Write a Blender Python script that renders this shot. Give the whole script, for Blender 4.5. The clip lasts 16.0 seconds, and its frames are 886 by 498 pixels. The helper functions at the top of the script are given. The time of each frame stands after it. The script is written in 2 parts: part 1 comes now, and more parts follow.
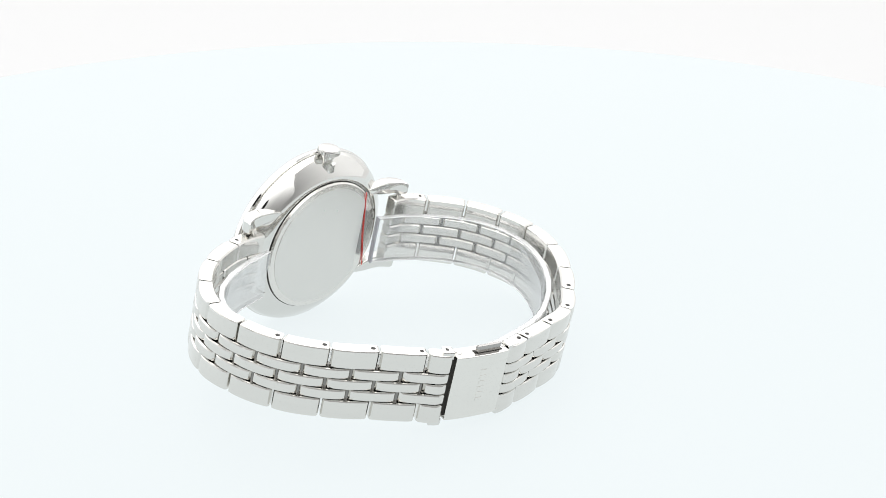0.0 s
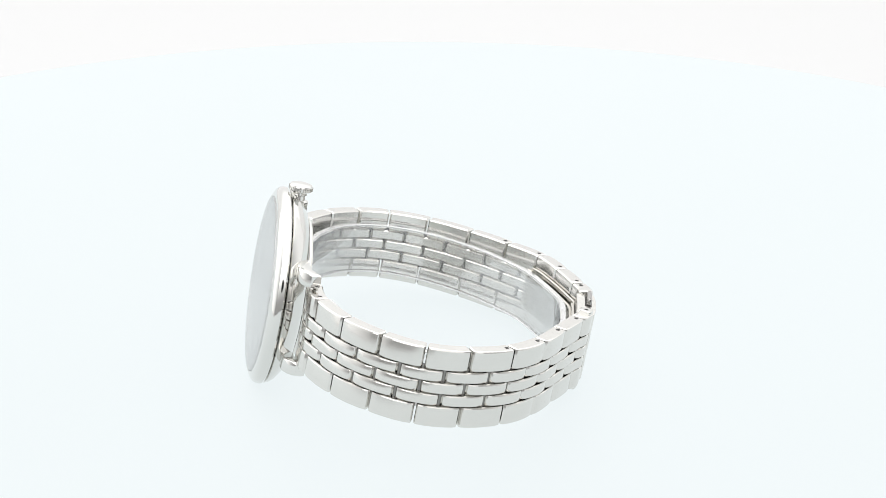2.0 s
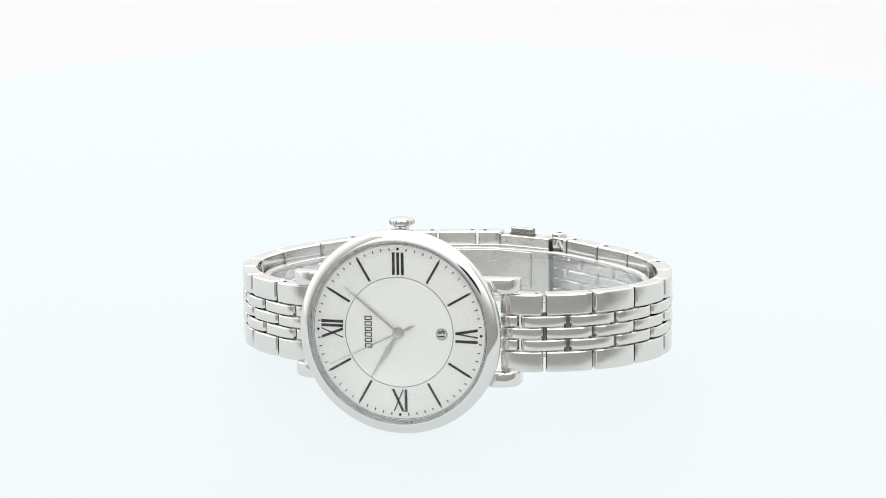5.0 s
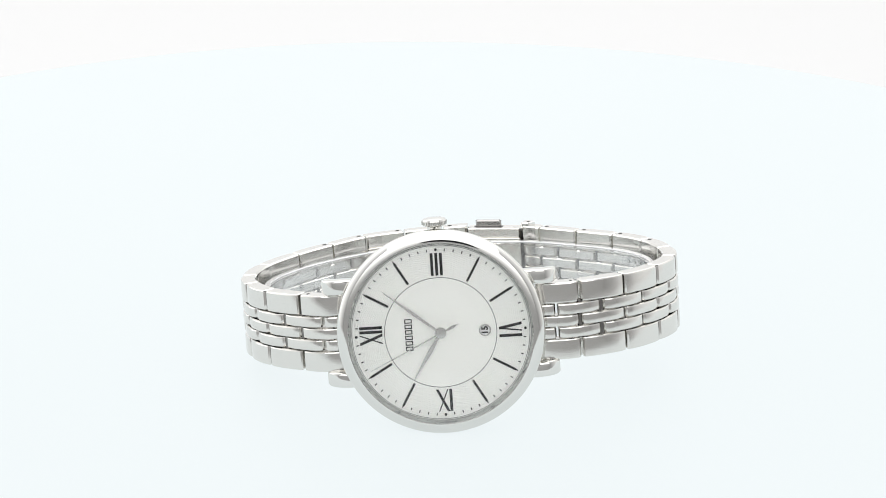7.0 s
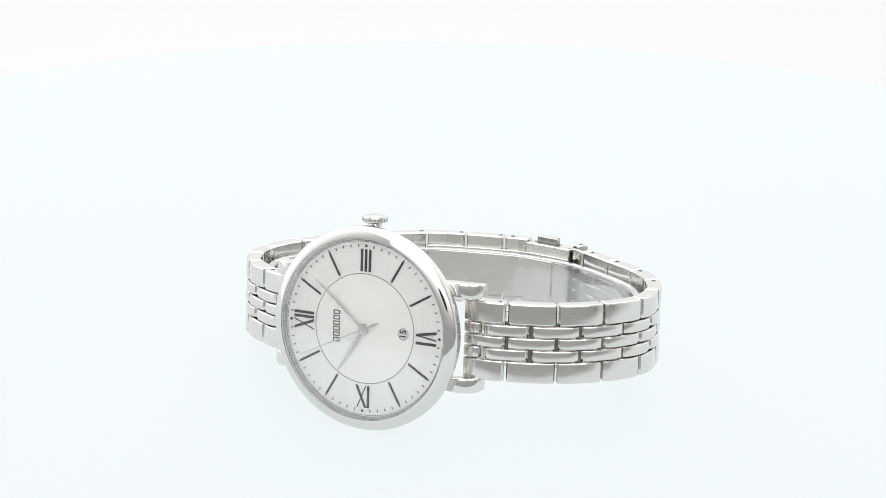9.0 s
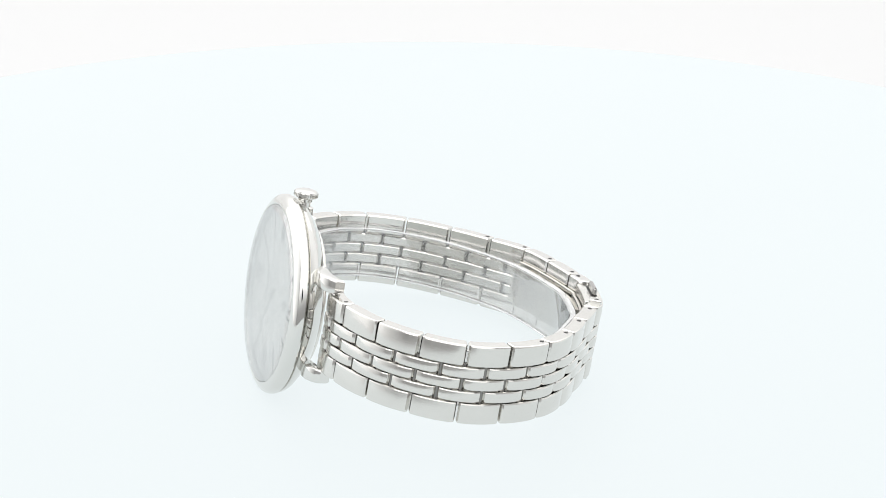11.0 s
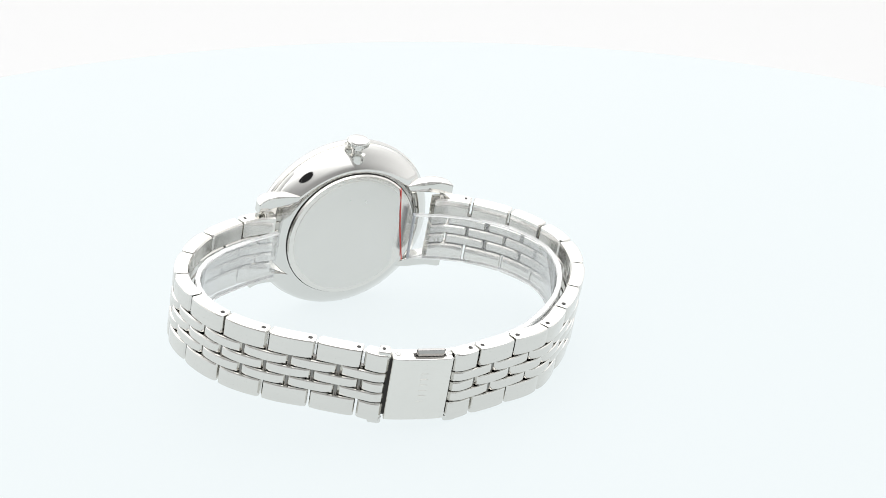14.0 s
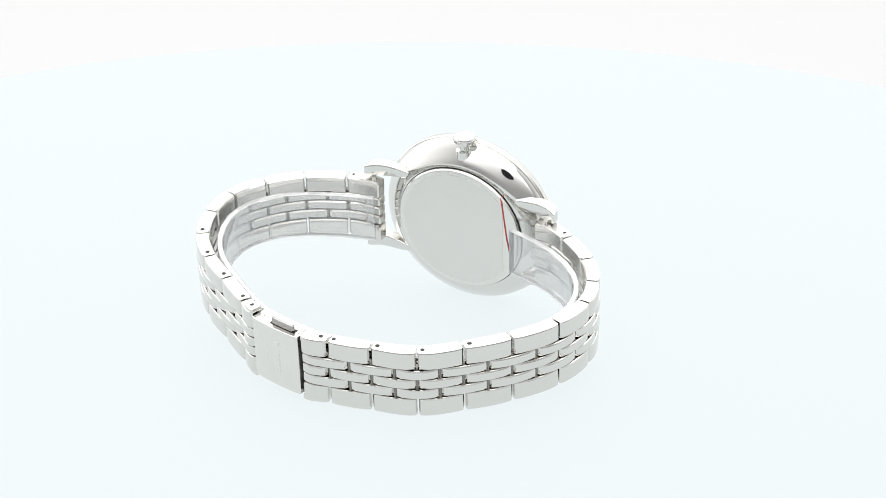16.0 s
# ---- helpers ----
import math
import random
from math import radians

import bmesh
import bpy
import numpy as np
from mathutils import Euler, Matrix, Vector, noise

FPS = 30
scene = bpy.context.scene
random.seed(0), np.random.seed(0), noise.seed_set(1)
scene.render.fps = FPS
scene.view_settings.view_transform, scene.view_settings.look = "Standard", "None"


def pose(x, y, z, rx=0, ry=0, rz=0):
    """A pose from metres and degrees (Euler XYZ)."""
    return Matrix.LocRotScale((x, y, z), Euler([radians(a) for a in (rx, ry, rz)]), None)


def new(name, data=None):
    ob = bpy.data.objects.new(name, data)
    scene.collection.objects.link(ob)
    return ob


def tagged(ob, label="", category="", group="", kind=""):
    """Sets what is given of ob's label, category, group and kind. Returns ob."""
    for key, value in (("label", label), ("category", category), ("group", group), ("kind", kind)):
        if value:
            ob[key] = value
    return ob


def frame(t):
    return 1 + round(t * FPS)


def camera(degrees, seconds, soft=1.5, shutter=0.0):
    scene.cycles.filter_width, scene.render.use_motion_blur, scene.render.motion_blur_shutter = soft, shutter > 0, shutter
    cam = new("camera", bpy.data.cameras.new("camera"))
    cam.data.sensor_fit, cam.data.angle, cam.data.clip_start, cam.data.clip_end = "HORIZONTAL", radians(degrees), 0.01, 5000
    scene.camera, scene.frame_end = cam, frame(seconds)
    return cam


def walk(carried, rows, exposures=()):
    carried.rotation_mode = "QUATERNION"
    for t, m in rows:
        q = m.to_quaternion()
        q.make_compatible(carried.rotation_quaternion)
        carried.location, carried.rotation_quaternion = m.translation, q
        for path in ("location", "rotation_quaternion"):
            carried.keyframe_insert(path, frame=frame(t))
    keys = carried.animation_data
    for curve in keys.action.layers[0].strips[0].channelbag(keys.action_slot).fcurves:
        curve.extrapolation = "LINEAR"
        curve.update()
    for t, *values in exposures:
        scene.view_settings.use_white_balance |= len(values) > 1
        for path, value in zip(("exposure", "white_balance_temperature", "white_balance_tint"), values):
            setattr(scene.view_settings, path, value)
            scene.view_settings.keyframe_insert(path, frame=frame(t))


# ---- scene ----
# A steel wristwatch turns on a white glowing turntable inside a light tent.
MM = 0.001
cam = camera(22.962, 16.0, soft=0.9)
EYE = (-0.00004, -0.37369, 0.17463)
CAM_POSE = Matrix(((0.99995, -0.00134, -0.00971, EYE[0]), (-0.00847, 0.37956, -0.92513, EYE[1]),
                   (0.00493, 0.92517, 0.37953, EYE[2]), (0, 0, 0, 1)))
walk(cam, [(0, CAM_POSE), (16, CAM_POSE)])

# ---- light: the room outside the tent is dim, the tent's fabric is lit from behind ----
world = bpy.data.worlds.new("room")
scene.world = world
world.use_nodes = True
world.node_tree.nodes["Background"].inputs[0].default_value = (0.03, 0.03, 0.032, 1)
world.node_tree.nodes["Background"].inputs[1].default_value = 1.0
scene.view_settings.exposure = 0.0


# ---- materials ----
def material(name):
    mat = bpy.data.materials.new(name)
    mat.use_nodes = True
    return mat, mat.node_tree.nodes, mat.node_tree.links, mat.node_tree.nodes["Principled BSDF"]


def metal(name, colour, rough, streak=0.0, relief=0.0, scale=900.0, vary=0.3):
    """Polished or brushed steel: noise in roughness, faint tone and fine relief."""
    mat, nodes, links, bsdf = material(name)
    bsdf.inputs["Metallic"].default_value = 1.0
    coord = nodes.new("ShaderNodeTexCoord")
    mapping = nodes.new("ShaderNodeMapping")
    mapping.inputs["Scale"].default_value = (1.0, 1.0 + 14 * streak, 1.0)
    links.new(coord.outputs["Object"], mapping.inputs["Vector"])
    fine = nodes.new("ShaderNodeTexNoise")
    fine.inputs["Scale"].default_value = scale
    fine.inputs["Detail"].default_value = 4
    broad = nodes.new("ShaderNodeTexNoise")
    broad.inputs["Scale"].default_value = 120
    for node in (fine, broad):
        links.new(mapping.outputs["Vector"], node.inputs["Vector"])
    mix = nodes.new("ShaderNodeMath")
    mix.operation = "ADD"
    links.new(fine.outputs["Fac"], mix.inputs[0])
    links.new(broad.outputs["Fac"], mix.inputs[1])
    ramp = nodes.new("ShaderNodeMapRange")
    ramp.inputs["From Min"].default_value = 0.6
    ramp.inputs["From Max"].default_value = 1.4
    ramp.inputs["To Min"].default_value = rough * (1 - vary)
    ramp.inputs["To Max"].default_value = rough * (1 + vary)
    links.new(mix.outputs[0], ramp.inputs["Value"])
    links.new(ramp.outputs[0], bsdf.inputs["Roughness"])
    tone = nodes.new("ShaderNodeMixRGB")
    tone.inputs[1].default_value = (*[c * 0.95 for c in colour], 1)
    tone.inputs[2].default_value = (*colour, 1)
    links.new(broad.outputs["Fac"], tone.inputs[0])
    links.new(tone.outputs[0], bsdf.inputs["Base Color"])
    if relief:
        bump = nodes.new("ShaderNodeBump")
        bump.inputs["Strength"].default_value = relief
        bump.inputs["Distance"].default_value = 0.00002
        links.new(fine.outputs["Fac"], bump.inputs["Height"])
        links.new(bump.outputs[0], bsdf.inputs["Normal"])
    return mat


def plain(name, colour, rough, metallic=0.0):
    mat, nodes, links, bsdf = material(name)
    noise_node = nodes.new("ShaderNodeTexNoise")
    noise_node.inputs["Scale"].default_value = 600
    tone = nodes.new("ShaderNodeMixRGB")
    tone.inputs[1].default_value = (*[c * 0.88 for c in colour], 1)
    tone.inputs[2].default_value = (*colour, 1)
    links.new(noise_node.outputs["Fac"], tone.inputs[0])
    links.new(tone.outputs[0], bsdf.inputs["Base Color"])
    bsdf.inputs["Roughness"].default_value = rough
    bsdf.inputs["Metallic"].default_value = metallic
    return mat


def glowing(name, colour, strength, variation=0.04, scale=4.0, fade=None):
    """Backlit white fabric or acrylic: it gives off light and scatters what falls on it."""
    mat, nodes, links, bsdf = material(name)
    bsdf.inputs["Base Color"].default_value = (0.25, 0.25, 0.25, 1)
    bsdf.inputs["Roughness"].default_value = 0.6
    bsdf.inputs["Specular IOR Level"].default_value = 0.1
    noise_node = nodes.new("ShaderNodeTexNoise")
    noise_node.inputs["Scale"].default_value = scale
    coord = nodes.new("ShaderNodeTexCoord")
    links.new(coord.outputs["Object"], noise_node.inputs["Vector"])
    tone = nodes.new("ShaderNodeMixRGB")
    tone.inputs[1].default_value = (*[c * (1 - variation) for c in colour], 1)
    tone.inputs[2].default_value = (*colour, 1)
    links.new(noise_node.outputs["Fac"], tone.inputs[0])
    links.new(tone.outputs[0], bsdf.inputs["Emission Color"])
    bsdf.inputs["Emission Strength"].default_value = strength
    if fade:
        # a falloff painted into the glow along one axis: axis, start, end, strength at the start
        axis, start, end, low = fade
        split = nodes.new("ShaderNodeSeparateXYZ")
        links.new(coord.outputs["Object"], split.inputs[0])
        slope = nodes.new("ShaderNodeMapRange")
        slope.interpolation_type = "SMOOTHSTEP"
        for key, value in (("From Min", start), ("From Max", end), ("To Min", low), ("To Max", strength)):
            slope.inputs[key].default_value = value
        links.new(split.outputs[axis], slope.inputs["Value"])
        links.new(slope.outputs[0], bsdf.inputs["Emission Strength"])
    return mat


def clear(name, ior, rough, haze):
    """Thin clear sheet: light goes straight through, the surface reflects more at a slant, a little haze scatters."""
    mat, nodes, links, bsdf = material(name)
    through_it = nodes.new("ShaderNodeBsdfTransparent")
    gloss = nodes.new("ShaderNodeBsdfGlossy")
    gloss.inputs["Roughness"].default_value = rough
    slant = nodes.new("ShaderNodeLayerWeight")
    slant.inputs["Blend"].default_value = 0.5
    power = nodes.new("ShaderNodeMath")
    power.operation = "POWER"
    power.inputs[1].default_value = 1.5
    links.new(slant.outputs["Facing"], power.inputs[0])
    fresnel = nodes.new("ShaderNodeMath")
    fresnel.operation = "MULTIPLY_ADD"
    fresnel.inputs[1].default_value = 1.0 - ((ior - 1) / (ior + 1)) ** 2
    fresnel.inputs[2].default_value = ((ior - 1) / (ior + 1)) ** 2
    links.new(power.outputs[0], fresnel.inputs[0])
    bsdf.inputs["Base Color"].default_value = (0.85, 0.86, 0.86, 1)
    bsdf.inputs["Roughness"].default_value = 0.3
    hazy = nodes.new("ShaderNodeMixShader")
    noise_node = nodes.new("ShaderNodeTexNoise")
    noise_node.inputs["Scale"].default_value = 250
    level = nodes.new("ShaderNodeMath")
    level.operation = "MULTIPLY"
    level.inputs[1].default_value = haze * 2
    links.new(noise_node.outputs["Fac"], level.inputs[0])
    links.new(level.outputs[0], hazy.inputs[0])
    links.new(through_it.outputs[0], hazy.inputs[1])
    links.new(bsdf.outputs[0], hazy.inputs[2])
    mix = nodes.new("ShaderNodeMixShader")
    links.new(fresnel.outputs[0], mix.inputs[0])
    links.new(hazy.outputs[0], mix.inputs[1])
    links.new(gloss.outputs[0], mix.inputs[2])
    links.new(mix.outputs[0], nodes["Material Output"].inputs["Surface"])
    return mat


def dial_material():
    """Silver-white lacquer with fine engraved waves outside the inner circle and a sun-ray sheen inside it."""
    mat, nodes, links, bsdf = material("dial_silver")
    bsdf.inputs["Base Color"].default_value = (0.95, 0.955, 0.915, 1)
    bsdf.inputs["Metallic"].default_value = 0.05
    bsdf.inputs["Roughness"].default_value = 0.4
    coord = nodes.new("ShaderNodeTexCoord")
    length = nodes.new("ShaderNodeVectorMath")
    length.operation = "LENGTH"
    links.new(coord.outputs["Object"], length.inputs[0])
    split = nodes.new("ShaderNodeSeparateXYZ")
    links.new(coord.outputs["Object"], split.inputs[0])
    angle = nodes.new("ShaderNodeMath")
    angle.operation = "ARCTAN2"
    links.new(split.outputs["Y"], angle.inputs[0])
    links.new(split.outputs["X"], angle.inputs[1])
    # the rings wave in and out sixteen times round the dial
    wave = nodes.new("ShaderNodeMath")
    wave.operation = "MULTIPLY"
    wave.inputs[1].default_value = 12.0
    links.new(angle.outputs[0], wave.inputs[0])
    swing = nodes.new("ShaderNodeMath")
    swing.operation = "SINE"
    links.new(wave.outputs[0], swing.inputs[0])
    radius = nodes.new("ShaderNodeMath")
    radius.operation = "MULTIPLY_ADD"
    radius.inputs[1].default_value = 0.00022
    links.new(swing.outputs[0], radius.inputs[0])
    links.new(length.outputs["Value"], radius.inputs[2])
    rings = nodes.new("ShaderNodeMath")
    rings.operation = "MULTIPLY"
    rings.inputs[1].default_value = 2 * math.pi / 0.00034
    links.new(radius.outputs[0], rings.inputs[0])
    groove = nodes.new("ShaderNodeMath")
    groove.operation = "SINE"
    links.new(rings.outputs[0], groove.inputs[0])
    outside = nodes.new("ShaderNodeMath")
    outside.operation = "GREATER_THAN"
    outside.inputs[1].default_value = 0.00978
    links.new(length.outputs["Value"], outside.inputs[0])
    height = nodes.new("ShaderNodeMath")
    height.operation = "MULTIPLY"
    links.new(groove.outputs[0], height.inputs[0])
    links.new(outside.outputs[0], height.inputs[1])
    bump = nodes.new("ShaderNodeBump")
    bump.inputs["Strength"].default_value = 0.6
    bump.inputs["Distance"].default_value = 0.000035
    links.new(height.outputs[0], bump.inputs["Height"])
    links.new(bump.outputs[0], bsdf.inputs["Normal"])
    return mat


POLISHED = metal("polished_steel", (0.735, 0.73, 0.705), 0.06, 0.0, 0.05)
LINK_STEEL = metal("bracelet_steel", (0.735, 0.722, 0.692), 0.14, 0.3, 0.05)
BRUSHED = metal("brushed_steel", (0.78, 0.768, 0.735), 0.22, 0.0, 0.0, 5000, 0.06)
BUTTON = metal("dark_button_steel", (0.42, 0.41, 0.4), 0.15)
# Near-black steel that paints the shade of gaps, slots and the back groove.
GAP_SHADE = metal("gap_shade_steel", (0.05, 0.048, 0.045), 0.4, 0.0, 0.1)
# Hinge steel coloured darker than the links to hold the shade between them.
TUBE = metal("dimmed_hinge_steel", (0.24, 0.235, 0.225), 0.12)
BLADE = metal("blade_steel", (0.69, 0.67, 0.625), 0.22, 0.5, 0.05)
RING_STEEL = metal("ring_steel", (0.48, 0.49, 0.48), 0.15)
HAND_STEEL = metal("hand_steel", (0.72, 0.72, 0.70), 0.22, 0.0, 0.0)
FILM = metal("protective_film", (0.745, 0.738, 0.71), 0.3, 0.0, 0.015, 300, 0.12)
DARK = plain("dark_print", (0.014, 0.014, 0.014), 0.4)
GREY = plain("grey_print", (0.16, 0.16, 0.16), 0.4)
HOLE = plain("pin_hole", (0.03, 0.028, 0.026), 0.6)
RED = plain("red_film_edge", (0.62, 0.05, 0.04), 0.35)
WHITE = plain("white_date_disc", (0.8, 0.8, 0.8), 0.5)
DIAL = dial_material()
CRYSTAL = clear("mineral_crystal", 1.35, 0.0, 0.0)
PLASTIC = clear("clear_plastic", 1.45, 0.05, 0.05)
PLASTIC_RIM = clear("plastic_cut_edge", 1.5, 0.12, 0.55)
# Opaque grey that paints the dark refraction in the clear sheet's cut end.
PLASTIC_END = plain("plastic_cut_end", (0.4, 0.42, 0.45), 0.2)
# Panel glow and falloff set by hand, to shape reflections and fill light.
FABRIC = glowing("lit_tent_fabric", (1.0, 1.0, 1.0), 0.88, fade=("Y", -0.7, 0.35, 0.12))
FABRIC_LEFT = glowing("bright_side_fabric", (1.0, 1.0, 1.0), 1.4, fade=("Y", -0.7, 0.3, 0.2))
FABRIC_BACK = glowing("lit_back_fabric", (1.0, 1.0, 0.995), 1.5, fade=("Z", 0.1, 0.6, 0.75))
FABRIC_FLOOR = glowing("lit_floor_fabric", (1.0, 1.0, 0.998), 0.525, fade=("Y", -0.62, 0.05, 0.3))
FABRIC_TOP = glowing("lit_top_fabric", (1.0, 1.0, 1.0), 2.0)
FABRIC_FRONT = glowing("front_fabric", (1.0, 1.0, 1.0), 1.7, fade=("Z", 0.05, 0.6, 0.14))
ACRYLIC = glowing("backlit_acrylic", (0.916, 0.982, 0.997), 0.885, 0.02, 6.0)
ACRYLIC.node_tree.nodes["Principled BSDF"].inputs["Base Color"].default_value = (0.04, 0.04, 0.04, 1)


# ---- mesh tools ----
def mesh_of(name, bm, mat, smooth=35):
    bmesh.ops.recalc_face_normals(bm, faces=bm.faces)
    me = bpy.data.meshes.new(name)
    bm.to_mesh(me)
    bm.free()
    me.materials.append(mat)
    if smooth:
        me.polygons.foreach_set("use_smooth", [True] * len(me.polygons))
        me.set_sharp_from_angle(angle=radians(smooth))
    return me


def part(name, bm, mat, parent, label="", smooth=35):
    ob = new(name, mesh_of(name, bm, mat, smooth))
    ob.parent = parent
    return tagged(ob, label)


def loft(rings, closed=False):
    """A skin over rings of points given in millimetres, with end caps."""
    bm = bmesh.new()
    rows = [[bm.verts.new(Vector(p) * MM) for p in ring] for ring in rings]
    pairs = list(zip(rows, rows[1:])) + ([(rows[-1], rows[0])] if closed else [])
    for a, b in pairs:
        n = len(a)
        for i in range(n):
            bm.faces.new((a[i], a[(i + 1) % n], b[(i + 1) % n], b[i]))
    if not closed:
        bm.faces.new(rows[0])
        bm.faces.new(rows[-1][::-1])
    return bm


def lathe(profile, segments=128, closed=True):
    """Turns a profile of (radius, height) in millimetres about the z axis."""
    rings = []
    for k in range(segments):
        a = 2 * math.pi * k / segments
        rings.append([(r * math.cos(a), r * math.sin(a), z) for r, z in profile])
    bm = bmesh.new()
    rows = [[bm.verts.new(Vector(p) * MM) for p in ring] for ring in rings]
    n = len(profile)
    for k in range(segments):
        a, b = rows[k], rows[(k + 1) % segments]
        for i in range(n if closed else n - 1):
            j = (i + 1) % n
            if profile[i][0] < 1e-6 and profile[j][0] < 1e-6:
                continue
            bm.faces.new((a[i], a[j], b[j], b[i]))
    bmesh.ops.remove_doubles(bm, verts=bm.verts, dist=1e-7)
    bmesh.ops.dissolve_degenerate(bm, dist=1e-8, edges=bm.edges)
    return bm


def block(x0, x1, y0, y1, z0, z1, bevel=0.0):
    bm = bmesh.new()
    bmesh.ops.create_cube(bm, size=1)
    for v in bm.verts:
        v.co = Vector((x0 + (v.co.x + 0.5) * (x1 - x0), y0 + (v.co.y + 0.5) * (y1 - y0), z0 + (v.co.z + 0.5) * (z1 - z0))) * MM
    if bevel:
        bmesh.ops.bevel(bm, geom=bm.edges[:], offset=bevel * MM, segments=2, affect="EDGES", profile=0.5)
    return bm


def turned(bm, m):
    bmesh.ops.transform(bm, matrix=m, verts=bm.verts)
    return bm


def slab(points, z0, z1):
    """A flat plate from an outline in millimetres."""
    return loft([[(x, y, z0) for x, y in points], [(x, y, z1) for x, y in points]])


# ---- the tent and the turntable ----
def panel(name, x0, x1, y0, y1, z0, z1, mat, label):
    ob = new(name, mesh_of(name, block(x0, x1, y0, y1, z0, z1), mat, 0))
    return tagged(ob, label, "light tent", kind="structure")


def build_tent():
    panel("floor", -700, 700, -620, 700, -60, -50, FABRIC_FLOOR, "white tent floor under the turntable, its glow painted dimmer towards the front")
    panel("wall_back", -700, 700, 700, 710, -50, 900, FABRIC_BACK, "white fabric back wall, its glow painted dimmer towards the floor")
    panel("wall_left", -710, -700, -620, 710, -50, 900, FABRIC_LEFT, "brightly lit white fabric side wall")
    panel("wall_right", 700, 710, -620, 710, -50, 900, FABRIC, "lit white fabric side wall")
    panel("ceiling", -700, 700, -620, 700, 900, 910, FABRIC_TOP, "lit white fabric ceiling")
    # the front has a round hole, added for the dark lens reflection in the steel
    build_front()


def build_front():
    """The front wall with a round hole behind the camera, standing in for the lens in reflections."""
    middle, port = (0.0, 290.0), 95.0
    low, high, side = -50.0, 900.0, 700.0
    angles = sorted([k * math.pi / 32 for k in range(64)] + [math.atan2(z - middle[1], x) % (2 * math.pi) for x in (-side, side) for z in (low, high)])
    inner, outer = [], []
    for a in angles:
        c, d = math.cos(a), math.sin(a)
        reach = min(side / max(abs(c), 1e-9), (high - middle[1]) / d if d > 1e-9 else 1e9, (low - middle[1]) / d if d < -1e-9 else 1e9)
        inner.append((port * c, middle[1] + port * d))
        outer.append((reach * c, middle[1] + reach * d))
    rings = [[(x, y, z) for x, z in ring] for ring, y in ((inner, -620), (outer, -620), (outer, -630), (inner, -630))]
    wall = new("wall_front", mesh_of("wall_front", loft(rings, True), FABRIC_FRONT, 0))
    tagged(wall, "unseen white fabric front, round hole added for the lens reflection, glow painted dim at the bottom", "light tent", kind="structure")


def build_turntable():
    table = new("turntable")
    tagged(table, "round white backlit acrylic turntable platter", "turntable")
    part("platter", lathe([(0, 0), (201.6, 0), (202.6, -0.4), (203, -1.4), (203, -7), (202, -8), (0, -8)], 192, False), ACRYLIC, table)
    part("pedestal", lathe([(0, -8.2), (90, -8.2), (95, -12), (95, -46), (100, -49.9), (0, -49.9)], 64, False), ACRYLIC, table, "white round pedestal")
    return table


# ---- the wristwatch, in its own space: x from twelve to six, y to the crown, z out of the dial ----
PATH = [(16.5, -4.6), (20.2, -4.5), (24.8, -5.3), (32.8, -8.9), (39.1, -14.7), (43.0, -22.1), (42.9, -30.1), (39.8, -38.1), (34.1, -44.6), (27.1, -49.6),
        (20.2, -54.3), (15.9, -57.0), (5.0, -59.4), (-0.6, -58.9), (-8.4, -57.4), (-16.5, -55.0), (-23.2, -49.6), (-29.6, -43.0), (-35.0, -34.9),
        (-37.1, -26.4), (-35.7, -19.1), (-31.6, -12.3), (-25.2, -7.1), (-20.7, -4.8), (-16.5, -4.4)]
CLASP = 11          # the clasp lies between this point of the path and the next
SAMPLES = 12


def spline():
    """Points along the bracelet's outer face, twelve to each pitch."""
    pts, n = [], len(PATH)
    for i in range(n - 1):
        p0, p1, p2, p3 = (Vector(PATH[max(0, min(n - 1, i + k))]) for k in (-1, 0, 1, 2))
        for k in range(SAMPLES):
            u = k / SAMPLES
            pts.append(0.5 * (2 * p1 + (p2 - p0) * u + (2 * p0 - 5 * p1 + 4 * p2 - p3) * u * u + (3 * p1 - p0 - 3 * p2 + p3) * u ** 3))
    return pts + [Vector(PATH[-1])]


CURVE = spline()


def on_path(s):
    """Place and outward normal at s, counted in points of the path."""
    f = max(0.0, min(len(CURVE) - 1.001, s * SAMPLES))
    i = int(f)
    p = CURVE[i].lerp(CURVE[i + 1], f - i)
    t = (CURVE[min(i + 2, len(CURVE) - 1)] - CURVE[max(i - 1, 0)]).normalized()
    return p, Vector((-t.y, t.x))


def at_path(s, y, out):
    """A point at s along the bracelet, y across it and out of its face, in watch space."""
    p, nrm = on_path(s)
    q = p + nrm * out
    return (q.x, y - 0.026 * (q.y + 5) - 0.011 * max(q.x, 0.0) - 0.02 * max(-q.x - 10.0, 0.0), q.y)


def pitch(s):
    a, _ = on_path(s - 0.25)
    b, _ = on_path(s + 0.25)
    return 2 * (b - a).length


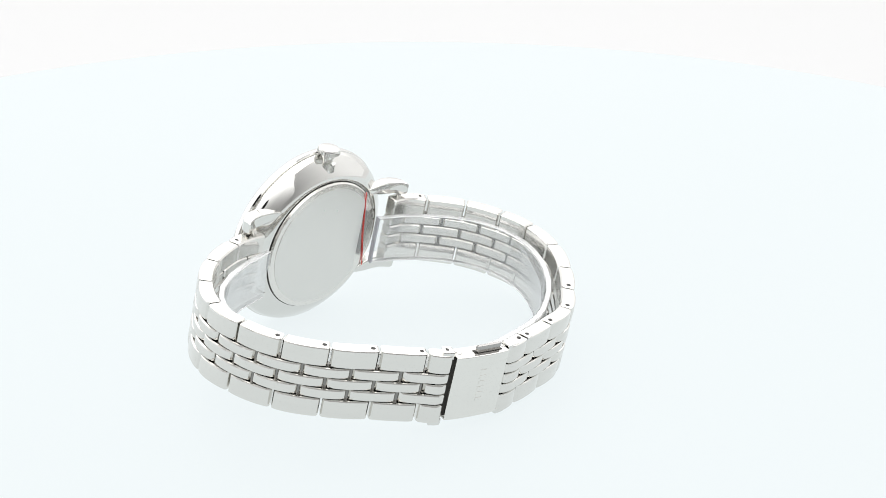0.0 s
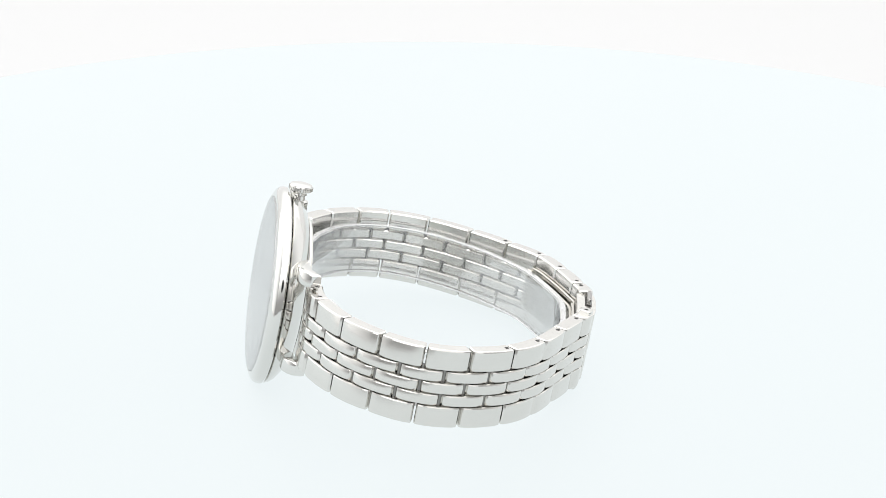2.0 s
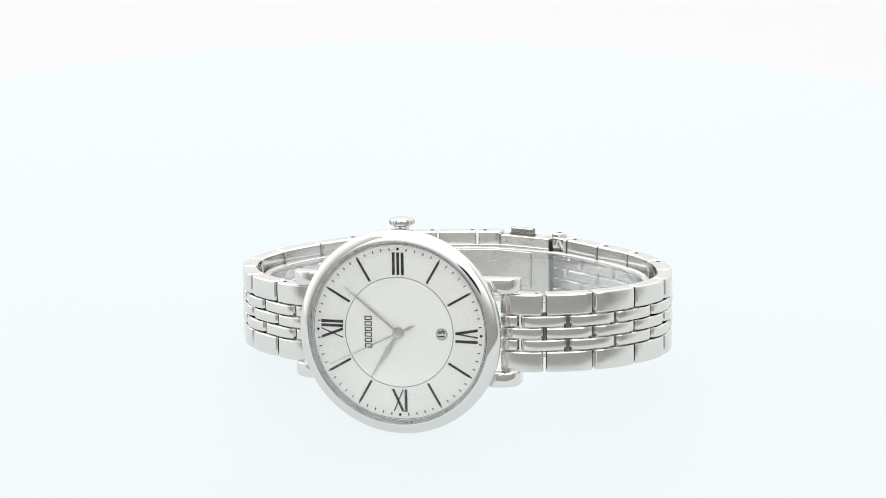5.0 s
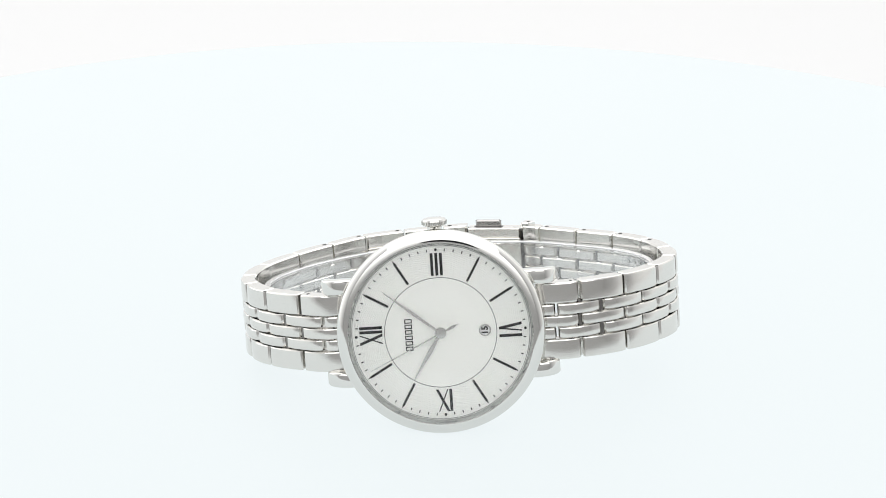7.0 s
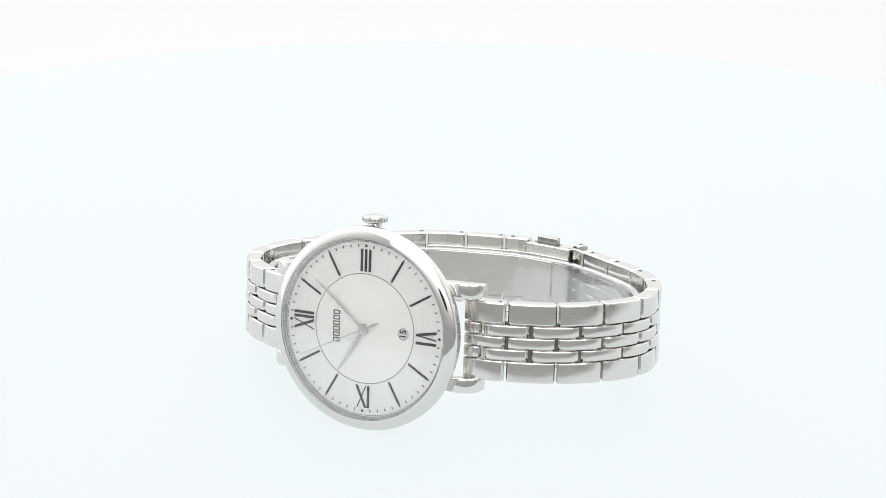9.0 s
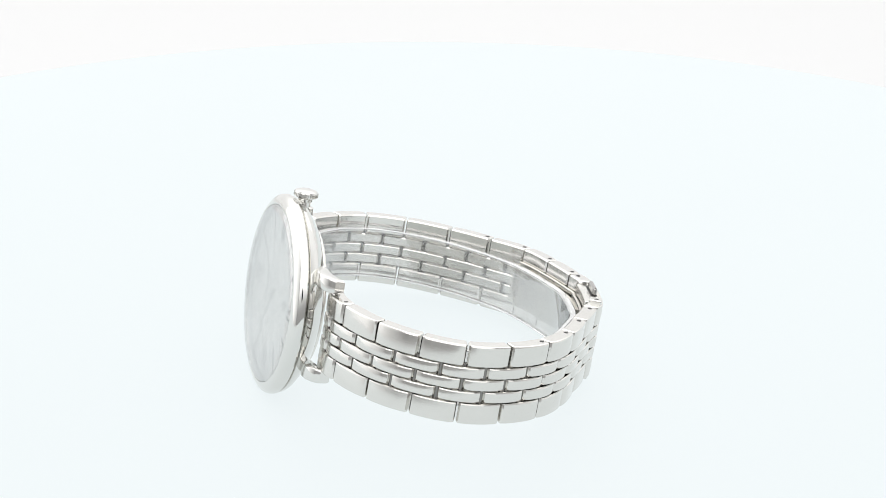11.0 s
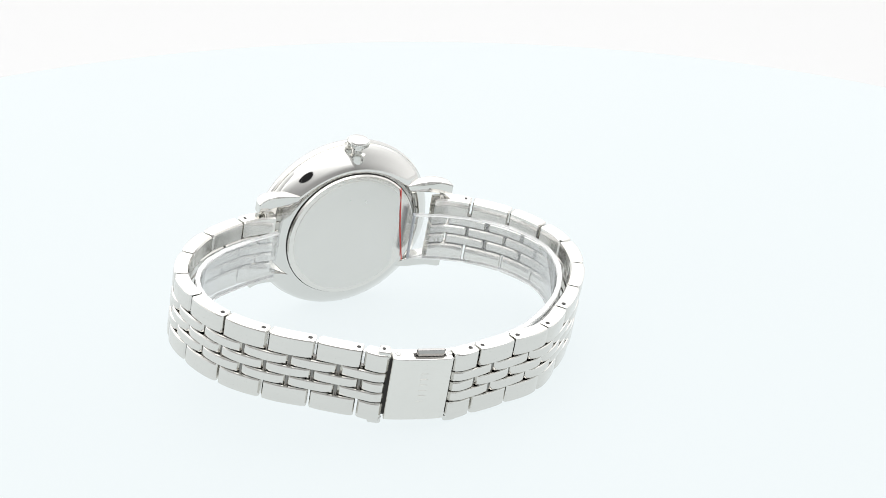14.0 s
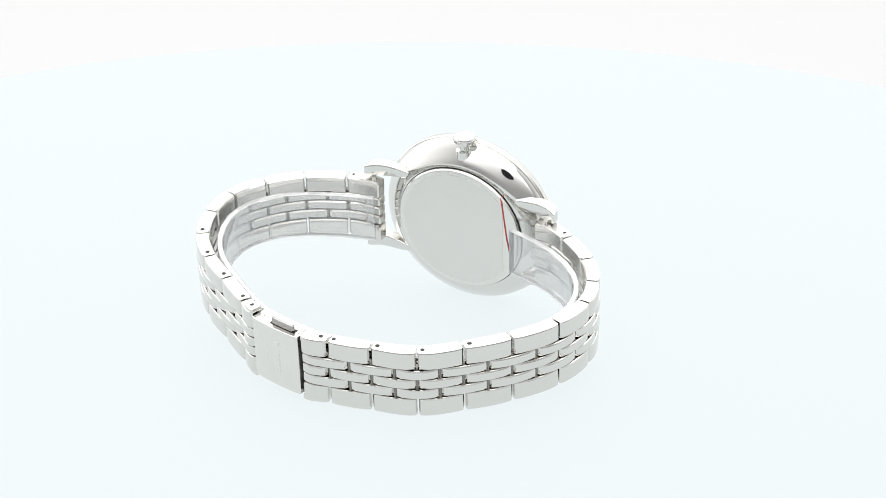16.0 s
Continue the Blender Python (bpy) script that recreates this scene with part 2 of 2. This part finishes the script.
def strip(s0, s1, y0, y1, top, thick, dome=0.15, gap=0.17, chamfer=0.27, steps=10, crown=0.0):
    """One bracelet link: a rounded bar bent along the bracelet, its face arched along its length and crowned across it."""
    size = pitch((s0 + s1) / 2)
    g, c = gap / size, chamfer / size
    a, b = s0 + g, s1 - g
    stops = [(a, -chamfer), (a + c, 0.0)] + [(a + c + (b - a - 2 * c) * k / steps, 0.0) for k in range(1, steps)] + [(b - c, 0.0), (b, -chamfer)]
    rings = []
    for s, drop in stops:
        u = (s - a) / (b - a) * 2 - 1
        t = top + drop - dome * (0.35 * u * u + 0.65 * u ** 6)
        low = -thick - drop
        e = chamfer + (-drop) * 0.6
        rings.append([at_path(s, *q) for q in ((y0 + e, t), (y0 + e * 0.3, t - chamfer * 0.3), (y0 + e - chamfer, t - chamfer), (y0 + e - chamfer, low + chamfer), (y0 + e, low),
                                               (y1 - e, low), (y1 - e + chamfer, low + chamfer), (y1 - e + chamfer, t - chamfer), (y1 - e * 0.3, t - chamfer * 0.3), (y1 - e, t), *[(y1 - e + (y0 - y1 + 2 * e) * v, t + crown * (1 - (2 * v - 1) ** 2)) for v in (0.25, 0.5, 0.75)])])
    return loft(rings)


ROWS = ((-6.95, -3.3), (-3.12, -1.18), (-1.0, 0.92), (1.1, 3.02), (3.2, 6.85))


def build_bracelet(watch):
    last = len(PATH) - 1
    for row, (y0, y1) in enumerate(ROWS):
        wide = row in (0, 4)
        name = "outer_link" if wide else "centre_link"
        dome = 0.3 if wide else 0.5
        top = 0.0 if wide else 0.04
        if row in (1, 3):
            marks = [0.1, 1.05] + [k + 0.5 for k in range(2, CLASP - 1)] + [CLASP]
            marks2 = [CLASP + 1] + [k + 0.5 for k in range(CLASP + 2, last - 2)] + [last - 1.05, last - 0.1]
        else:
            marks = [0.1] + list(range(2, CLASP)) + [CLASP]
            marks2 = [CLASP + 1] + list(range(CLASP + 2, last - 1)) + [last - 0.1]
        for ms in (marks, marks2):
            for s0, s1 in zip(ms, ms[1:]):
                part(name, strip(s0, s1, y0, y1, top, 2.8 if wide else 2.6, dome, 0.19 if wide else 0.21, crown=0.035 if wide else 0.03), LINK_STEEL, watch, smooth=17)
    # steel tubes hinging the rows, sunk in the gaps, with gap shade in their colour
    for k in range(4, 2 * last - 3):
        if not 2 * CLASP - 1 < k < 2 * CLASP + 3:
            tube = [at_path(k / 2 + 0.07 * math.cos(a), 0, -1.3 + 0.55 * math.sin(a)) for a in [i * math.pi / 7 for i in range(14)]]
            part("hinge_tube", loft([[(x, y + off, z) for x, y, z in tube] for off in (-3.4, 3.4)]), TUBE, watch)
    # pin holes in the upper rim of the links next to the clasp
    for s in (7 - 0.14, 8 - 0.14, 9 - 0.14, 10 - 0.14, 13.14, 14.14, 15.14, 16.14, 1.75, last - 1.75):
        hole = [at_path(s + 0.05 * math.cos(a), 0, -1.35 + 0.4 * math.sin(a)) for a in [k * math.pi / 5 for k in range(10)]]
        part("pin_hole", loft([[(x, y + 6.5, z) for x, y, z in hole], [(x, y + 6.88, z) for x, y, z in hole]]), HOLE, watch)


def round_pin(name, s, out, radius, low, high, mat, parent):
    """A short pin or hole across the bracelet at s, seen in its upper rim."""
    size = pitch(s)
    ring = [at_path(s + radius / size * math.cos(a), 0, out + radius * math.sin(a)) for a in [k * math.pi / 6 for k in range(12)]]
    return part(name, loft([[(x, y + off, z) for x, y, z in ring] for off in (low, high)]), mat, parent)


def build_clasp(watch):
    clasp = part("clasp", strip(CLASP + 0.015, CLASP + 0.995, -6.35, 6.4, 0.2, 3.3, 0.2, 0.06, 0.16, 10), BRUSHED, watch, "smooth brushed folding clasp cover", 17)
    mid = CLASP + 0.5
    for sign in (1, -1):
        part("button_slot", strip(mid - 0.12, mid + 0.37, *sorted((sign * 5.9, sign * 6.44)), -0.6, 1.9, 0.0, 0.0, 0.05, 4), GAP_SHADE, clasp)
        part("push_button", strip(mid - 0.09, mid + 0.34, *sorted((sign * 5.9, sign * (7.75 if sign > 0 else 6.95))), -0.75, 1.6, 0.0, 0.0, 0.3, 4), BUTTON, clasp, "small dark rounded push button")
    for s in (CLASP + 0.14, CLASP + 0.96):
        round_pin("pin", s, -1.6, 0.42, 6.0, 6.43, POLISHED, clasp)
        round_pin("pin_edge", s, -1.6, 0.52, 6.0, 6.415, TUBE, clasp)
    # hinge lugs that carry the bracelet's ends, at the upper and the lower rim
    for s0, s1, spans in ((CLASP - 0.5, CLASP - 0.02, ((5.9, 7.5), (-7.5, -6.2))), (CLASP + 1.02, CLASP + 1.42, ((5.7, 6.95), (-7.3, -6.2)))):
        for y0, y1 in spans:
            part("hinge_end", strip(s0, s1, y0, y1, -0.25, 2.6, 0.05, 0.02, 0.22, 4), POLISHED, clasp, "rounded hinge end", 20)
    # dark strips under the gaps at both clasp ends, painting their blackness
    for s0, s1 in ((CLASP - 0.12, CLASP + 0.1), (CLASP + 0.9, CLASP + 1.2)):
        part("hinge_barrel", strip(s0, s1, -5.9, 5.9, -0.9, 2.4, 0.0, 0.0, 0.15, 3), GAP_SHADE, clasp, "sunken strip coloured dark for the shade in the clasp gap")
    round_pin("pin_hole", CLASP - 0.26, -1.4, 0.42, 7.1, 7.52, HOLE, clasp)
    round_pin("pin_hole", CLASP + 1.75, -1.5, 0.4, 6.3, 6.9, HOLE, clasp)
    part("hinge_barrel", strip(CLASP + 3.95, CLASP + 4.12, -3.9, 3.9, -2.95, 4.2, 0.0, 0.0, 0.3, 3), BLADE, clasp, "hinge barrel at the end of the inner blade")
    # stamped marks in the cover, too faint to read
    for k in range(6):
        s = mid + 0.05
        y = -3.1 + 1.15 * k
        part("stamped_mark", strip(s - 0.05, s + 0.05, y, y + 0.75, 0.26, 0.1, 0.0, 0.0, 0.02, 2), BRUSHED, clasp)
    # folding blades inside
    for s0, s1, half, out in ((-0.05, 0.95, 4.6, 3.45), (0.9, 4.0, 4.4, 2.95), (0.35, 3.6, 3.6, 3.85)):
        part("fold_blade", strip(CLASP + s0, CLASP + s1, -half, half, -out, out + 0.5, 0.0, 0.1, 0.12, 20), BLADE, clasp, "thin curved inner blade of the clasp", 17)


def build_case(watch):
    case = part("case", lathe([(0, -0.3), (15.5, -0.3), (15.5, -1.2), (17.5, -1.28), (17.85, -1.5), (17.75, -2.0), (17.25, -2.8), (16.4, -3.5), (15.3, -4.4), (14.2, -5.0), (13.4, -5.2), (0, -5.2)], 160, False),
                POLISHED, watch, "mirror-polished rounded steel case")
    part("bezel", lathe([(16.05, 0.1), (16.05, 1.12), (16.12, 1.22), (16.3, 1.24), (17.2, 0.86), (17.72, 0.52), (17.98, 0.2), (18.12, -0.3), (18.12, -0.85), (17.9, -1.12), (17.4, -1.25), (15.6, -1.25)], 192),
         POLISHED, case, "polished steel bezel sloping outwards")
    part("case_back", lathe([(0, -5.1), (13.25, -5.1), (13.25, -5.55), (13.0, -5.85), (12.2, -5.95), (0, -5.95)], 128, False), BRUSHED, case, "flat brushed steel case back")
    part("back_groove", lathe([(13.28, -5.1), (13.28, -5.27), (13.42, -5.25), (13.42, -5.1)], 128), GAP_SHADE, case, "ring round the case back, dark for the shade of its groove")
    chord = -9.5
    a0 = math.acos(chord / 12.1)
    outline = [(12.1 * math.cos(a0 - 2 * a0 * k / 60), 12.1 * math.sin(a0 - 2 * a0 * k / 60)) for k in range(61)]
    film = part("film", slab(outline, -6.02, -5.96), FILM, case, "thin protective film with a red tear edge")
    part("film_edge", slab([(-9.25, 9.7), (-9.08, 9.7), (-10.25, 0.8), (-11.75, -7.0), (-11.95, -7.0), (-10.45, 0.8)], -6.12, -6.0), RED, film, "red edge line")
    for sx in (1, -1):
        for sy in (1, -1):
            stations = ((10.4, 8.75, -4.5, 0.15, 0.15), (12.0, 8.7, -4.3, 0.65, 0.6), (14.2, 8.55, -3.85, 1.08, 1.05), (16.4, 8.4, -3.6, 1.28, 1.25), (18.2, 8.3, -3.85, 1.32, 1.32),
                        (19.4, 8.25, -4.5, 1.32, 1.3), (20.1, 8.25, -5.1, 1.25, 1.15), (20.5, 8.25, -5.5, 1.0, 0.85))
            rings = []
            for x, y, z, wy, wz in stations:
                rings.append([(sx * x, sy * y + wy * math.copysign(abs(math.cos(a)) ** 0.28, math.cos(a)), z + wz * math.copysign(abs(math.sin(a)) ** 0.28, math.sin(a))) for a in [k * math.pi / 12 for k in range(24)]])
            part("lug", loft(rings), POLISHED, case, "polished tapering lug", 24)
        bar = [(sx * 18.6 + 0.5 * math.cos(a), 0, -5.9 + 0.5 * math.sin(a)) for a in [k * math.pi / 6 for k in range(12)]]
        part("spring_bar", loft([[(x, -7.2, z) for x, y, z in bar], [(x, 7.2, z) for x, y, z in bar]]), POLISHED, case)
    # crown
    lie = pose(0, 0, -2.9 * MM, -90, 0, 0)
    crown = part("crown", turned(lathe([(0, 18.3), (1.5, 18.3), (1.95, 18.5), (2.12, 18.75), (2.12, 19.25), (1.95, 19.6), (1.3, 19.8), (0, 19.85)], 96, False), lie), POLISHED, case, "knurled polished crown")
    teeth = bmesh.new()
    for k in range(36):
        a = 2 * math.pi * k / 36
        m = lie @ Matrix.Rotation(a, 4, "Z") @ pose(2.12 * MM, 0, 19.0 * MM)
        made = bmesh.ops.create_cube(teeth, size=1)["verts"]
        for v in made:
            v.co = m @ Vector((v.co.x * 0.22 * MM, v.co.y * 0.2 * MM, v.co.z * 0.6 * MM))
    part("knurling", teeth, POLISHED, crown)
    part("stem", turned(lathe([(0, 15.0), (1.75, 15.0), (1.7, 16.6), (1.1, 16.8), (1.05, 17.6), (1.3, 17.75), (1.3, 18.35), (0, 18.35)], 48, False), lie), POLISHED, crown)
    return case


def radial(r0, r1, half0, half1, angle, off=0.0, z0=0.02, z1=0.1):
    """A flat bar on the dial along a radius, moved sideways by off."""
    m = Matrix.Rotation(angle, 4, "Z")
    return turned(slab([(r0, off - half0), (r1, off - half1), (r1, off + half1), (r0, off + half0)], z0, z1), m)


def slanted(r0, o0, r1, o1, half, angle):
    m = Matrix.Rotation(angle, 4, "Z")
    return turned(slab([(r0, o0 - half), (r1, o1 - half), (r1, o1 + half), (r0, o0 + half)], 0.02, 0.1), m)


def build_dial(watch):
    dial = part("dial", lathe([(0, 0), (16.04, 0), (16.04, -0.25), (0, -0.25)], 128, False), DIAL, watch, "silver-white dial with fine engraved waves")
    part("chapter_ring", lathe([(15.62, 0.0), (15.66, 0.25), (16.04, 0.8), (16.04, 0.0)], 128), RING_STEEL, dial, "grey sloping ring round the dial")
    part("ring_line", lathe([(15.42, 0.0), (15.42, 0.05), (15.5, 0.05), (15.5, 0.0)], 128), GREY, dial, "thin grey line round the dial")
    part("inner_circle", lathe([(9.7, 0.0), (9.7, 0.05), (9.8, 0.05), (9.8, 0.0)], 96), GREY, dial, "thin grey circle")

    def hour(h):
        return math.pi - h * math.pi / 6

    for h in (1, 2, 4, 5, 7, 8, 10, 11):
        part("hour_mark", radial(10.2, 14.6, 0.2, 0.2, hour(h)), DARK, dial)
        part("minute_mark", radial(14.75, 15.02, 0.08, 0.08, hour(h)), DARK, dial)
    # Roman numerals, heads outwards: strokes as (inner offset, outer offset, half width), offset to the clockwise side negative
    numerals = {3: ((-0.8, -0.8, 0.24), (0, 0, 0.24), (0.8, 0.8, 0.24)),
                12: ((-1.5, -1.5, 0.24), (-0.75, -0.75, 0.24), (-0.2, 1.35, 0.24), (1.35, -0.2, 0.1)),
                6: ((0.2, 0.95, 0.24), (0.2, -0.35, 0.11), (-1.15, -1.15, 0.24)),
                9: ((1.1, 1.1, 0.24), (-1.25, 0.6, 0.24), (0.6, -1.05, 0.1))}
    for h, strokes in numerals.items():
        for o0, o1, half in strokes:
            if half:
                part("numeral_stroke", slanted(10.15, o0, 14.1, o1, half, hour(h)), DARK, dial)
        part("minute_dot", turned(lathe([(0, 0.02), (0.24, 0.02), (0.24, 0.09), (0, 0.09)], 16, False), Matrix.Rotation(hour(h), 4, "Z") @ pose(14.7 * MM, 0, 0)), DARK, dial)
    for k in range(60):
        if k % 15:
            part("minute_mark", radial(14.4, 14.85, 0.09, 0.09, math.pi - k * math.pi / 30), DARK, dial)
    # maker's mark as a row of six small plain frames
    for k in range(6):
        y0, y1 = -2.95 + k * 0.98, -2.2 + k * 0.98
        sides = ((-6.2, -6.03, y0, y1), (-5.07, -4.9, y0, y1), (-6.02, -5.08, y0, y0 + 0.15), (-6.02, -5.08, y1 - 0.15, y1))
        for x0, x1, ya, yb in sides:
            part("maker_mark", block(x0, x1, ya, yb, 0.02, 0.08), DARK, dial)
    # date opening
    frame_ring = part("date_frame", turned(lathe([(0.82, 0.02), (0.82, 0.12), (1.05, 0.12), (1.08, 0.02)], 40), pose(7.7 * MM, 0, 0)), HAND_STEEL, dial, "round date opening")
    part("date_disc", turned(lathe([(0, 0.015), (0.83, 0.015), (0.83, 0.03), (0, 0.03)], 32, False), pose(7.7 * MM, 0, 0)), WHITE, frame_ring)
    text = bpy.data.curves.new("date", "FONT")
    text.body, text.size, text.align_x, text.align_y, text.extrude = "15", 1.55 * MM, "CENTER", "CENTER", 0.02 * MM
    text.offset = 0.05 * MM
    holder = new("date_holder", text)
    bpy.context.view_layer.update()
    me = bpy.data.meshes.new_from_object(holder.evaluated_get(bpy.context.evaluated_depsgraph_get()))
    bpy.data.objects.remove(holder)
    me.transform(pose(7.7 * MM, 0, 0.06 * MM, 0, 0, 90))
    me.materials.clear()
    me.materials.append(DARK)
    number = new("date_number", me)
    number.parent = frame_ring

    def pointer(name, angle, outline, z0, z1, label):
        part(name, turned(slab(outline, z0, z1), Matrix.Rotation(angle, 4, "Z")), HAND_STEEL, dial, label)

    pointer("hour_hand", radians(237.7), [(-0.6, -0.15), (1.5, -0.22), (3.6, -0.42), (9.6, -0.04), (9.6, 0.04), (3.6, 0.42), (1.5, 0.22), (-0.6, 0.15)], 0.28, 0.38, "slim silver hour hand")
    pointer("minute_hand", radians(141.0), [(-0.6, -0.17), (3.0, -0.2), (5.5, -0.26), (12.4, -0.04), (12.4, 0.04), (5.5, 0.26), (3.0, 0.2), (-0.6, 0.17)], 0.46, 0.55, "slim silver minute hand")
    pointer("second_hand", radians(206.0), [(-3.4, -0.03), (-2.2, -0.3), (-1.2, -0.12), (0, -0.12), (13.9, -0.04), (13.9, 0.04), (0, 0.12), (-1.2, 0.12), (-2.2, 0.3), (-3.4, 0.03)], 0.62, 0.68, "hair-thin silver second hand")
    part("hand_boss", lathe([(0, 0.0), (1.0, 0.0), (1.0, 0.58), (0.92, 0.68), (0.5, 0.7), (0.45, 0.76), (0, 0.78)], 32, False), HAND_STEEL, dial)
    glass = part("crystal", lathe([(0, 0.85), (16.03, 0.85), (16.04, 1.2), (15.85, 1.34), (14, 1.42), (9, 1.5), (0, 1.54)], 128, False), CRYSTAL, watch, "clear flat watch glass")
    glass.visible_shadow = False


def build_cuff():
    """The clear plastic support curled inside the bracelet, open behind the case."""
    n = len(PATH) - 1
    line = [Vector((17.2, -8.9)), Vector((22.5, -9.6))]
    for k in range(6, 2 * (n - 2) - 1):
        p, nrm = on_path(k / 2 + 0.25)
        inset = 4.1 + (1.2 if CLASP - 1 < k / 2 < CLASP + 5 else 0)
        line.append(p - nrm * inset)
    line += [Vector((-22.0, -10.2)), Vector((-17.0, -8.5)), Vector((-12.3, -7.7))]
    for _ in range(2):
        line = [line[0]] + [(a + 2 * b + c) / 4 for a, b, c in zip(line, line[1:], line[2:])] + [line[-1]]
    def band(y0, y1, half, bevel):
        rings = []
        for i, p in enumerate(line):
            t = (line[min(i + 1, len(line) - 1)] - line[max(i - 1, 0)]).normalized()
            nrm = Vector((-t.y, t.x))
            ring = []
            for y, o in ((y0, -half + bevel), (y0, half - bevel), (y0 + bevel, half), (y1 - bevel, half), (y1, half - bevel), (y1, -half + bevel), (y1 - bevel, -half), (y0 + bevel, -half)):
                q = p + nrm * o
                ring.append((q.x, y - 0.026 * (q.y + 5), q.y))
            rings.append(ring)
        return loft(rings)

    holder = new("display_cuff")
    tagged(holder, "clear plastic display cuff curled inside the bracelet", "cuff")
    sheet = part("sheet", band(-5.35, 3.95, 0.55, 0.14), PLASTIC, holder, "clear curved sheet", 40)
    rims = [part("rim", band(*span, 0.55, 0.14), PLASTIC_RIM, holder, "whitish cut edge", 40) for span in ((3.96, 4.3), (-5.7, -5.36))]
    for p, q in ((line[-1], line[-2]),):
        t = (p - q).normalized()
        nrm = Vector((-t.y, t.x))
        corners = [p + nrm * 0.55, p + nrm * 0.55 + t * 0.3, p - nrm * 0.55 + t * 0.3, p - nrm * 0.55]
        bm = loft([[(c.x, y - 0.026 * (c.y + 5), c.y) for c in corners] for y in (-5.7, 4.3)])
        rims.append(part("cut_end", bm, PLASTIC_END, holder, "cut end of the clear sheet, its dark refraction painted grey", 40))
    for ob in (sheet, *rims):
        ob.visible_shadow = False
    return holder


def build_watch():
    watch = new("wristwatch")
    tagged(watch, "polished steel bracelet wristwatch with silver dial lying on its side", "wristwatch")
    build_case(watch)
    build_dial(watch)
    build_clasp(watch)
    build_bracelet(watch)
    return watch


build_tent()
turntable = build_turntable()
wristwatch = build_watch()
cuff = build_cuff()

# The turntable swings round to show the dial and back again: seconds, degrees.
TURNS = ((0, 31.47), (0.5, 44.45), (1, 58.21), (1.5, 70.97), (2, 84.82), (2.5, 97.9), (3, 111.74), (3.5, 123.36), (4, 134.36), (4.5, 143.37), (4.7, 146.69),
         (5.2, 154.35), (5.7, 160.9), (6.2, 165.3), (6.8, 166.98), (7, 165.63), (7.5, 161.46), (8, 155.57), (8.2, 152.9), (8.8, 142.9), (9.4, 131.4), (10, 118.8),
         (10.5, 106.89), (11, 93.43), (11.5, 80.41), (12, 66.56), (12.5, 53.67), (13, 39.88), (13.5, 26.91), (14, 12.99), (14.5, -0.06), (15, -14.01), (15.5, -26.98),
         (16, -40.71))
REST = Matrix(((-0.96997, 0.11281, -0.21550, -0.01036), (-0.23284, -0.17432, 0.95676, 0.02732), (0.07037, 0.97821, 0.19535, 0.01756), (0, 0, 0, 1)))


def motions():
    for thing, rest in ((turntable, Matrix.Identity(4)), (wristwatch, REST), (cuff, REST)):
        walk(thing, [(t, Matrix.Rotation(radians(a), 4, "Z") @ rest) for t, a in TURNS])


motions()
